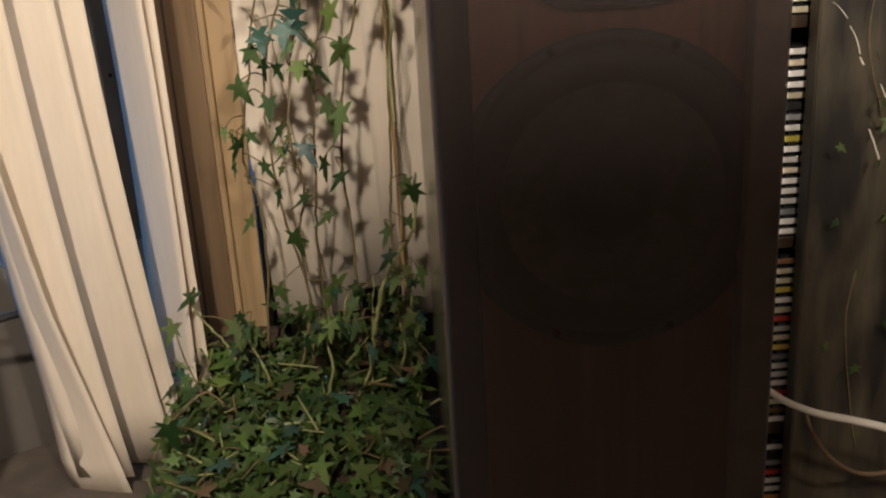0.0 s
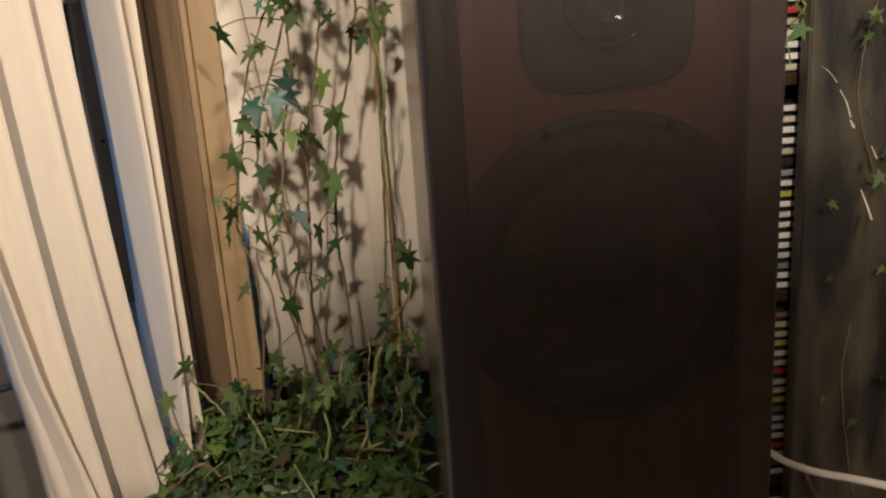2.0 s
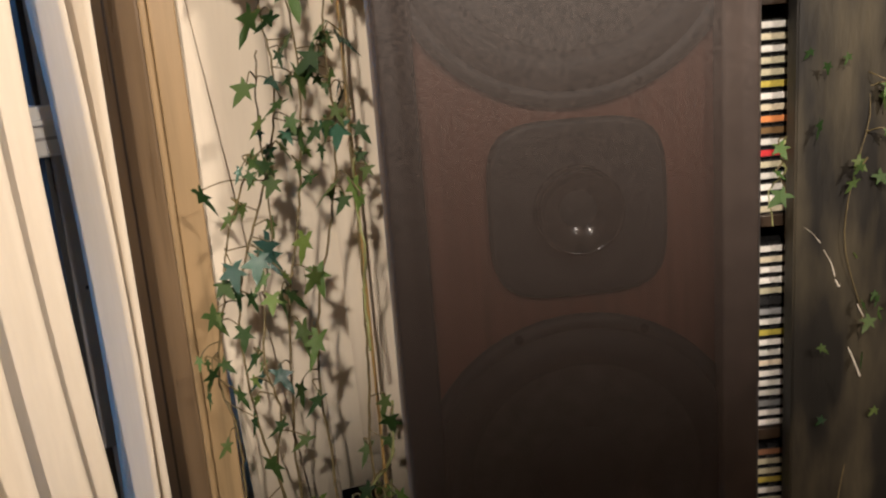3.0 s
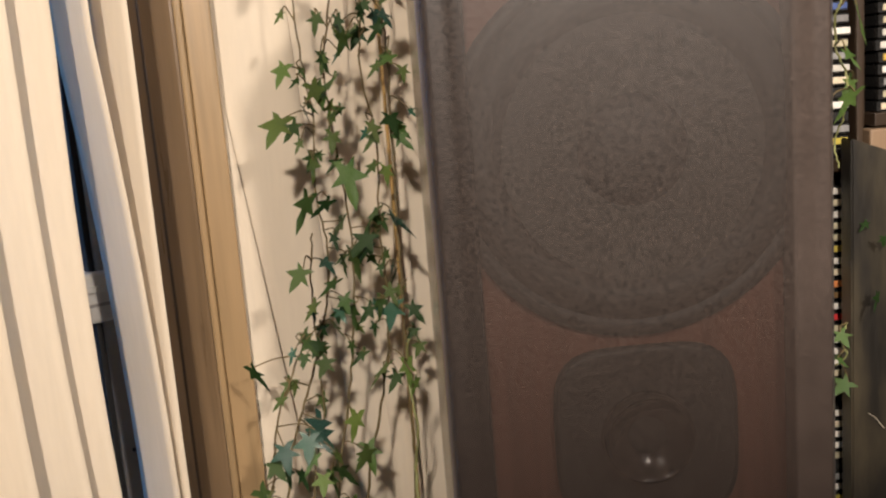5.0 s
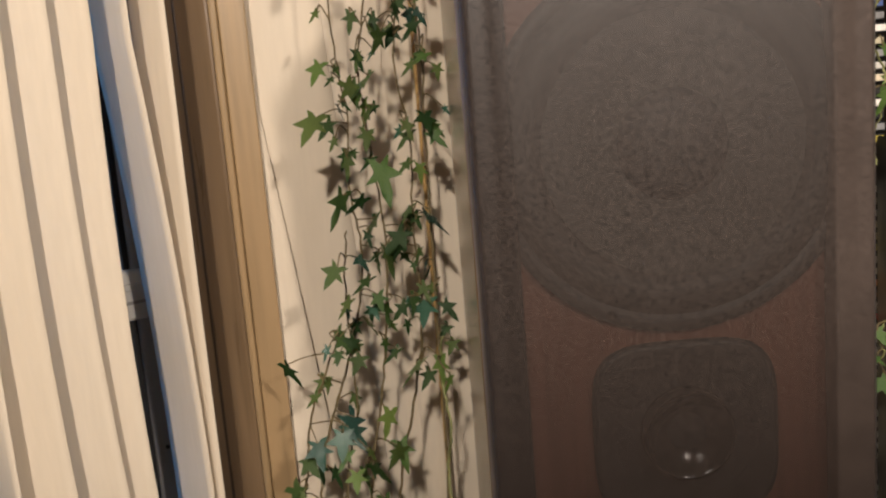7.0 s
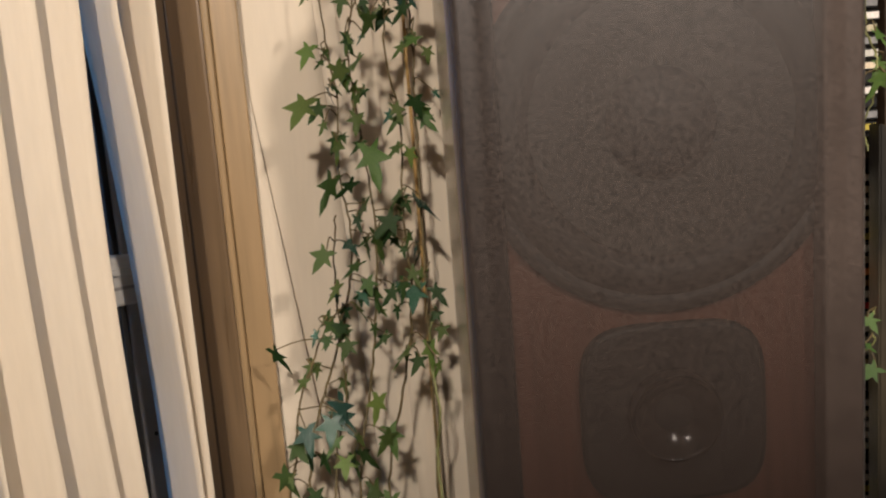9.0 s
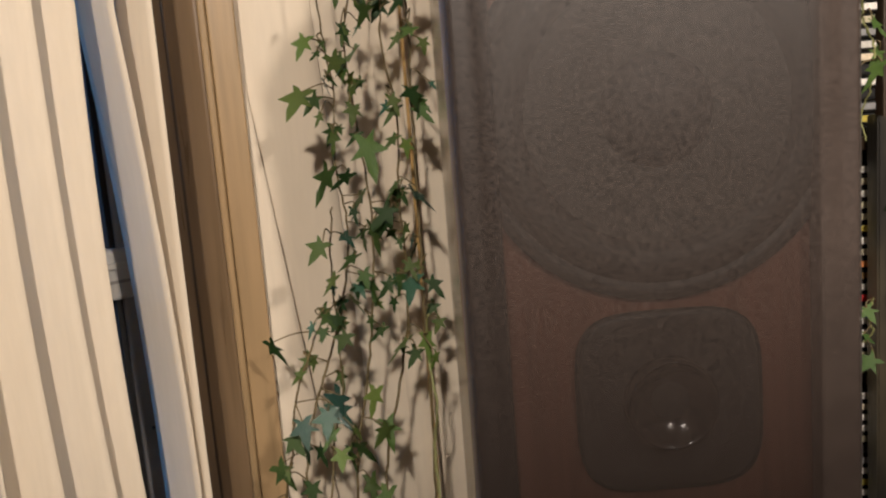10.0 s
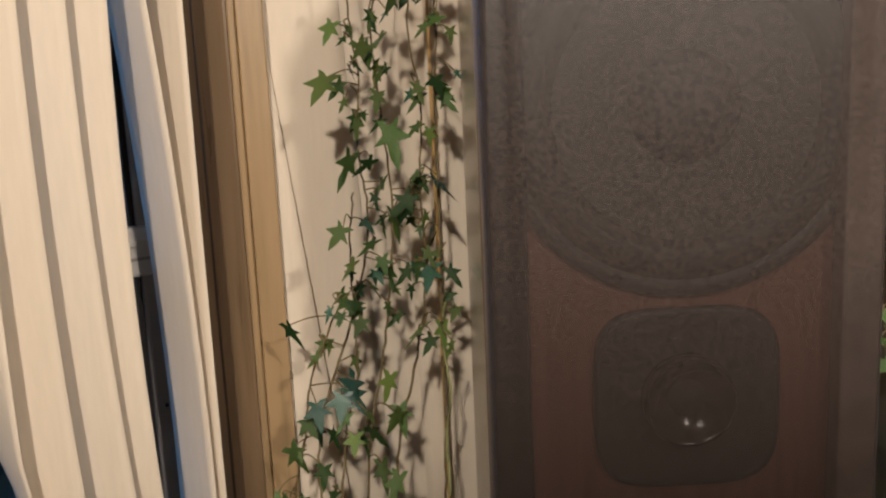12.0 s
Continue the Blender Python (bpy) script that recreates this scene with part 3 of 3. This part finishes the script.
def hung_leaf(plant, kind, x, z, size, rr, y=0.885, stem_from=None):
    place = Vector((x, y + rr.uniform(-0.018, 0.012), z + size * 0.3))
    size *= 0.84
    down = (rr.uniform(-0.9, 0.6), rr.uniform(-0.6, 0.2), -1.0 + rr.uniform(-0.1, 0.5))
    face = (rr.uniform(-1.3, 1.0), -0.8, rr.uniform(0.0, 1.5))
    shared("leaf", LEAVES[kind][rr.randrange(4)], plant, leaf_pose(place, size, down, face, rr.uniform(-0.5, 0.5)))
    if stem_from is not None:
        s = Vector(stem_from)
        mid = (s + place) / 2 + Vector((rr.uniform(-0.006, 0.006), -0.004, rr.uniform(0.0, 0.010)))
        part("leaf_stalk", tube(smooth_line([s, mid, place], 4), 0.0007, 0.0006, 5), STEM, plant)


def vine(points, leaves, seed, label, radius=0.0011, green=False, extra=0, y=0.885, clinging=False):
    """One climbing shoot: points (x, z) of the stem from foot to top; leaves (kind, x, z, size)."""
    rr = random.Random(seed)
    plant = thing("ivy_vine", (0, 0, 0), label, "ivy", "ivy shoots")
    line = smooth_line([(x, y + rr.uniform(-0.012, 0.012), z) for x, z in points], 8)
    line = [p + Vector((rr.uniform(-1, 1), rr.uniform(-1, 1), 0)) * 0.0008 for p in line]
    part("stem", tube(line, radius * 1.25, radius * 0.7, 6), STEM_GREEN if green else STEM, plant, smooth=True)
    for kind, x, z, size in leaves:
        near = min(line, key=lambda p: abs(p.z - z - 0.012) + 0.3 * abs(p.x - x))
        hung_leaf(plant, kind, x, z, size, rr, y - (0.002 if clinging else 0.015), None if clinging else near)
    for k in range(extra):
        p = line[rr.randrange(int(len(line) * 0.42), len(line) - 1)]
        size = rr.uniform(0.012, 0.025)
        hung_leaf(plant, rr.choice("ggggtp"), p.x + rr.uniform(-0.016, 0.016), p.z - size * 0.3 + rr.uniform(-0.01, 0.012), size, rr, y - 0.008, p)
    return plant


vine([(-0.0009, 0.5901), (0.0116, 0.653), (-0.0041, 0.7364), (-0.0076, 0.798), (-0.0091, 0.8487), (0.0012, 0.8988), (0.0213, 0.9527), (0.0372, 1.002), (0.0471, 1.0603), (0.0418, 1.1176), (0.0441, 1.174), (0.0389, 1.2387), (0.0378, 1.338)],
     [("g", 0.0207, 1.1633, 0.036), ("g", 0.043, 1.1314, 0.026), ("g", 0.0371, 1.0991, 0.04), ("g", 0.0542, 1.1001, 0.026), ("g", 0.0607, 1.0782, 0.034), ("g", 0.0519, 1.031, 0.027), ("g", 0.0238, 0.9888, 0.022), ("g", 0.0353, 0.9859, 0.02), ("g", -0.027, 0.9588, 0.033), ("g", 0.0391, 0.9692, 0.022), ("t", 0.0291, 0.9134, 0.036), ("t", 0.0182, 0.9044, 0.03), ("g", 0.0061, 0.8704, 0.026), ("g", -0.0298, 0.8541, 0.033)],
     1, "green ivy shoot with small lobed leaves before the blind", extra=24)
vine([(0.0299, 0.5907), (0.024, 0.6951), (0.0303, 0.7779), (0.0366, 0.8591), (0.0506, 0.9287), (0.0622, 1.0022), (0.0663, 1.0796), (0.0609, 1.1553), (0.0574, 1.211), (0.0669, 1.2659), (0.0708, 1.3466)],
     [("p", 0.0694, 1.1201, 0.046), ("g", 0.0649, 1.1689, 0.027), ("g", 0.0611, 1.153, 0.023), ("p", 0.0668, 1.193, 0.036), ("g", 0.0481, 1.1903, 0.03), ("g", 0.0683, 1.0533, 0.034), ("g", 0.0614, 1.0057, 0.03), ("p", 0.0586, 0.9155, 0.034), ("g", 0.0655, 0.8838, 0.028), ("g", 0.0368, 0.8666, 0.032), ("g", 0.0466, 0.8335, 0.036), ("t", 0.0216, 0.7998, 0.032), ("g", 0.0328, 0.8676, 0.028), ("g", 0.0576, 1.2161, 0.022)],
     2, "green ivy shoot with pale young leaves before the blind", extra=22)
vine([(0.0606, 0.5912), (0.0583, 0.6956), (0.0554, 0.7884), (0.0623, 0.8592), (0.0832, 0.9433), (0.0929, 1.0122), (0.0909, 1.0796), (0.0947, 1.1459), (0.0872, 1.2109), (0.0937, 1.2748), (0.0891, 1.3464)],
     [("g", 0.093, 1.1267, 0.022), ("g", 0.0835, 1.0668, 0.034), ("t", 0.1006, 1.0793, 0.036), ("g", 0.0882, 1.0127, 0.03), ("t", 0.0969, 1.0069, 0.03), ("p", 0.0882, 0.9588, 0.034), ("p", 0.1046, 0.9619, 0.03), ("p", 0.0635, 0.8818, 0.034), ("p", 0.0615, 0.8276, 0.04), ("g", 0.0565, 0.7716, 0.028), ("g", 0.0405, 0.7878, 0.028), ("g", 0.079, 1.228, 0.026), ("g", 0.0716, 1.2372, 0.022)],
     3, "ivy shoot with bluish and pale leaves beside the loudspeaker", extra=22)
vine([(0.0993, 0.6131), (0.0945, 0.7169), (0.1001, 0.799), (0.1036, 0.8993), (0.1044, 0.9928), (0.1061, 1.0797), (0.1078, 1.1553), (0.1095, 1.2201), (0.1075, 1.2837), (0.1091, 1.3463)],
     [("g", 0.1079, 1.1623, 0.026), ("g", 0.1097, 1.2123, 0.024), ("g", 0.1068, 1.2343, 0.024), ("g", 0.0911, 1.2499, 0.024), ("g", 0.1106, 0.7269, 0.02), ("g", 0.0927, 0.7122, 0.028), ("g", 0.1124, 0.7588, 0.026)],
     4, "thin ivy shoot close to the loudspeaker cabinet", extra=22)
vine([(-0.0309, 0.6124), (-0.0222, 0.6961), (-0.0236, 0.7584), (-0.0332, 0.7994), (-0.0184, 0.8704), (-0.01, 0.9203), (0.0084, 0.9642), (0.0223, 0.9939)],
     [("g", -0.0299, 0.8102, 0.03), ("g", -0.012, 0.7889, 0.026), ("g", -0.0006, 0.8439, 0.026), ("g", 0.0008, 0.7665, 0.024), ("t", -0.0021, 0.901, 0.03), ("g", -0.0131, 0.888, 0.026), ("t", 0.0226, 0.9051, 0.036), ("g", -0.0287, 0.7372, 0.022)],
     5, "dark ivy shoot with arching stems before the pine casing", extra=12, y=0.870)
vine([(0.0101, 0.5923), (0.0142, 0.655), (0.0105, 0.7179), (0.0209, 0.7698), (0.0132, 0.8207), (0.0195, 0.8812), (0.0316, 0.9309), (0.0304, 1.0238), (0.0366, 1.0817)],
     [("g", 0.0087, 0.7236, 0.032), ("g", 0.025, 0.7601, 0.026), ("g", 0.0431, 0.7375, 0.026), ("g", 0.0084, 0.8182, 0.03), ("p", 0.0419, 0.6655, 0.048), ("g", -0.0089, 0.6805, 0.024), ("t", 0.0113, 0.8009, 0.026), ("g", 0.0299, 1.0496, 0.026)],
     6, "ivy shoot with a large pale leaf near its foot", extra=9, y=0.865)
vine([(0.0732, 0.64), (0.0825, 0.6813), (0.0965, 0.7077), (0.1144, 0.7391), (0.1191, 0.7854)],
     [("g", 0.1164, 0.7685, 0.026), ("g", 0.0946, 0.7155, 0.026)],
     7, "pale green ivy shoot rising from the bed", green=True, radius=0.0016, y=0.825)
vine([(0.105, 0.8226), (0.1037, 0.8728), (0.1084, 0.9125), (0.1035, 0.9569), (0.1073, 0.9914)],
     [("p", 0.1114, 0.9576, 0.02)],
     8, "yellowish ivy runner hanging near the loudspeaker", green=True, radius=0.0012, y=0.855)
vine([(-0.0593, 0.5988), (-0.0746, 0.6147), (-0.0988, 0.598), (-0.1204, 0.5704), (-0.1285, 0.5429)],
     [("g", -0.1031, 0.5897, 0.036), ("g", -0.1273, 0.5466, 0.036), ("g", -0.0906, 0.6747, 0.026), ("g", -0.1236, 0.5269, 0.03)],
     9, "ivy runner creeping over the blind slats", y=0.785)
vine([(-0.0568, 0.5911), (-0.0677, 0.623), (-0.0871, 0.6482), (-0.0958, 0.6746)],
     [("g", -0.0876, 0.671, 0.028), ("g", -0.0563, 0.6417, 0.034)],
     10, "ivy shoot reaching toward the brown post", green=True, y=0.865)

for k, (x0, x1, zt) in enumerate(((0.02, 0.03, 0.66), (0.05, 0.075, 0.68), (0.085, 0.10, 0.69), (0.108, 0.112, 0.70), (-0.03, -0.045, 0.655), (0.065, 0.05, 0.665))):
    vine([(x0, 0.56), (0.5 * (x0 + x1) + 0.006, 0.60), (x1 - 0.004, 0.64), (x1, zt)], [("p", x1 + 0.006, zt - 0.012, 0.026), ("g", x0 - 0.008, 0.635, 0.024)], 50 + k,
         "short green ivy shoot rising from the bed", green=True, extra=9, y=0.845 + 0.012 * (k % 3), radius=0.0013)

# bamboo stake and bare runners behind the shoots
cane = tagged(mesh_object("bamboo_stake", tube(smooth_line([(0.104, 0.935, 0.55), (0.103, 0.938, 0.9), (0.1035, 0.940, 1.2), (0.102, 0.942, 1.6)], 10), 0.0017, 0.0016, 8), CANE, smooth=True),
              "thin yellow bamboo stake supporting the ivy", "plant stake")


def ivy_bed():
    rr = random.Random(21)
    bed = thing("ivy_bed", (0, 0, 0), "dense low ivy with dry stems spilling over the ledge", "ivy")

    def top(x, y):
        return 0.525 + 0.075 * max(0.0, min(1, (y - 0.70) / 0.22)) + 0.022 * noise.noise(Vector((x * 22, y * 22, 3.1)))
    pool = "gpggpgtppggd"
    for i in range(290):
        x, y = rr.uniform(-0.125, 0.117), rr.uniform(0.68, 0.935)
        if x < -0.04 and y < 0.80:
            y = rr.uniform(0.72, 0.93)
        size = rr.uniform(0.011, 0.027)
        down = (rr.uniform(-1, 1), rr.uniform(-1.0, 0.5), rr.uniform(-0.9, 0.3))
        face = (rr.uniform(-0.7, 0.7), rr.uniform(-1.1, 0.1), 1.0)
        shared("leaf", LEAVES[rr.choice(pool)][rr.randrange(4)], bed, leaf_pose((x, y, top(x, y) + rr.uniform(-0.02, 0.028)), size, down, face, rr.uniform(-0.6, 0.6)))
    # the rest of the foliage, too dense to pick apart
    bm = bmesh.new()
    for i in range(1250):
        x, y = rr.uniform(-0.125, 0.117), rr.uniform(0.68, 0.95)
        me = LEAVES["g"][rr.randrange(4)]
        m = leaf_pose((x, y, top(x, y) - rr.uniform(-0.006, 0.045)), rr.uniform(0.012, 0.026), (rr.uniform(-1, 1), rr.uniform(-1, 0.5), rr.uniform(-0.8, 0.3)),
                      (rr.uniform(-0.8, 0.8), rr.uniform(-1.0, 0.2), 1.0), rr.uniform(-0.6, 0.6))
        vs = [bm.verts.new(m @ v.co) for v in me.vertices]
        for p in me.polygons:
            bm.faces.new([vs[k] for k in p.vertices])
    under = part("undergrowth", bm, LEAF, bed, smooth=True)
    under["kind"] = "stuff"
    for i in range(85):
        x, y = rr.uniform(-0.11, 0.112), rr.uniform(0.70, 0.92)
        z = top(x, y) + rr.uniform(-0.01, 0.012)
        p = Vector((x, y, z))
        d = Vector((rr.uniform(-1, 1), rr.uniform(-0.8, 0.4), rr.uniform(-0.1, 1.1))).normalized()
        ln = rr.uniform(0.015, 0.045)
        bend = Vector((rr.uniform(-1, 1), rr.uniform(-1, 0), rr.uniform(-0.8, 0.3))) * ln * 0.35
        green = rr.random() < 0.45
        part("dry_stem", tube(smooth_line([p, p + d * ln * 0.5 + bend * 0.4, p + d * ln + bend], 4), rr.uniform(0.0008, 0.0017), 0.0006, 5), STEM_GREEN if green else STEM, bed)
    return bed


ivy_bed()

# soil, trough and a piece of bark under the ivy
trough = thing("plant_trough", (0, 0, 0), "dark wooden plant trough filled with brown soil", "planter")
part("trough_wall", box((-0.105, 0.70, 0.441), (0.118, 0.715, 0.535), 0.003), DARK_WOOD, trough)
part("trough_wall", box((-0.105, 0.945, 0.441), (0.118, 0.957, 0.585), 0.003), DARK_WOOD, trough)
part("trough_wall", box((-0.105, 0.716, 0.441), (-0.095, 0.944, 0.535), 0.003), DARK_WOOD, trough)
part("trough_wall", box((0.108, 0.716, 0.441), (0.118, 0.944, 0.535), 0.003), DARK_WOOD, trough)
bm = bmesh.new()
bmesh.ops.create_grid(bm, x_segments=36, y_segments=36, size=1)
for v in bm.verts:
    x, y = 0.0065 + v.co.x * 0.101, 0.830 + v.co.y * 0.114
    v.co = (x, y, 0.500 + 0.070 * max(0, min(1, (y - 0.74) / 0.18)) + 0.012 * noise.noise(Vector((x * 40, y * 40, 0))) + 0.004 * noise.noise(Vector((x * 150, y * 150, 0))))
part("soil", bm, SOIL, trough, "crumbly dark brown soil", True)


def log(name, a, b, r, mat, label, category, seed):
    rr = random.Random(seed)
    a, b = Vector(a), Vector(b)
    pts = [a.lerp(b, k / 10) + Vector((rr.uniform(-1, 1), rr.uniform(-1, 1), rr.uniform(-1, 1))) * r * 0.12 for k in range(11)]
    bm = tube(pts, r, r * 0.85, 14)
    for v in bm.verts:
        v.co += Vector((1, 1, 1)) * (r * 0.18 * noise.noise(v.co * 60))
    return tagged(mesh_object(name, bm, mat, smooth=True), label, category)


log("root_piece", (-0.1088, 0.9250, 0.5781), (-0.0251, 0.9350, 0.5915), 0.020, SOIL, "brown crumbly root ball behind the ivy", "root", 3)
log("branch", (-0.3617, 0.6250, 0.5034), (-0.1549, 0.7350, 0.5012), 0.019, BARK, "weathered brown branch lying on the stone ledge", "branch", 4)
log("branch", (-0.1554, 0.7780, 0.5028), (-0.0698, 0.8000, 0.5010), 0.009, BARK, "thin dry branch below the blind slats", "branch", 6)

# a dark bar beyond the blind
tagged(mesh_object("iron_bar", tube([Vector((-0.3815, 0.8100, 0.6552)), Vector((-0.2949, 0.8300, 0.6688)), Vector((-0.2361, 0.8450, 0.6779))], 0.0035, 0.0035, 8), RUBBER, smooth=True),
       "thin black iron bar beyond the blind", "bar")

# ---- by the disc shelves ----
tagged(mesh_object("white_cable", tube(smooth_line([(0.3836, 0.8600, 0.5984), (0.4287, 0.8000, 0.5632), (0.4674, 0.7950, 0.5407), (0.5066, 0.7900, 0.5301), (0.5459, 0.7850, 0.5184), (0.6205, 0.7800, 0.4868), (0.7449, 0.8000, 0.4114)], 8), 0.0030, 0.0046, 10), CABLE, smooth=True),
       "white cable drooping beside the loudspeaker", "cable")
tagged(mesh_object("brown_cord", tube(smooth_line([(0.4913, 0.8600, 0.5090), (0.4994, 0.8500, 0.4818), (0.5255, 0.8500, 0.4473), (0.5639, 0.8500, 0.4307), (0.6385, 0.8600, 0.4362)], 8), 0.0022, 0.0026, 8), BROWN_CORD, smooth=True),
       "thin brown cord hanging before the dark cabinet", "cord")


vine([(0.4548, 1.2641), (0.4496, 1.232), (0.4474, 1.2198), (0.4511, 1.1946), (0.4519, 1.1778), (0.4531, 1.1608), (0.4513, 1.1439), (0.4499, 1.1225), (0.4467, 1.1054)],
     [("p", 0.4548, 1.2139, 0.036), ("p", 0.4513, 1.153, 0.034), ("p", 0.4447, 1.1864, 0.022), ("p", 0.4365, 1.1521, 0.016), ("p", 0.4581, 1.1648, 0.022)], 31, "light green ivy shoot hanging before the discs", green=True, y=0.82, radius=0.0009)
vine([(0.4514, 0.9834), (0.4495, 0.9678), (0.4533, 0.9539), (0.4467, 0.936), (0.4456, 0.908)], [("p", 0.4407, 0.974, 0.018), ("p", 0.4419, 0.936, 0.022), ("p", 0.4386, 0.9542, 0.014)], 32, "small light green ivy sprig before the tower", green=True, y=0.82, radius=0.0008)
rr_side = random.Random(77)
side = vine([(0.58, 0.42), (0.56, 0.58), (0.59, 0.73), (0.555, 0.87), (0.58, 0.99), (0.56, 1.08)],
            [("g", rr_side.uniform(0.520, 0.610), rr_side.uniform(0.50, 1.06), rr_side.uniform(0.013, 0.022)) for k in range(22)], 33, "dark ivy shoot with pale glint pieces over the dark sheet", y=0.921, extra=5, radius=0.0006, clinging=True)


# each short pale tube is a glint on a thin curved stem, built as shape
def stalk(points, r):
    return part("stalk_glint_piece", tube(smooth_line(points, 5), r * 0.3, r * 0.55, 6), STALK_GLINT, side, "pale piece for a glint on a thin curved stem", True)


stalk([(0.4686, 0.8100, 0.9067), (0.4756, 0.8100, 0.9011), (0.4818, 0.8100, 0.8928)], 0.0006)
stalk([(0.4847, 0.8100, 0.8865), (0.4911, 0.8100, 0.8753), (0.4949, 0.8100, 0.8631)], 0.0011)
stalk([(0.4951, 0.8100, 0.8603), (0.4986, 0.8100, 0.8537)], 0.0018)
stalk([(0.5150, 0.8100, 0.8365), (0.5206, 0.8100, 0.8251)], 0.0012)
stalk([(0.5081, 0.8100, 0.7988), (0.5133, 0.8100, 0.7871), (0.5193, 0.8100, 0.7715)], 0.0019)
stalk([(0.5335, 0.8100, 1.0110), (0.5377, 0.8100, 1.0036)], 0.0018)
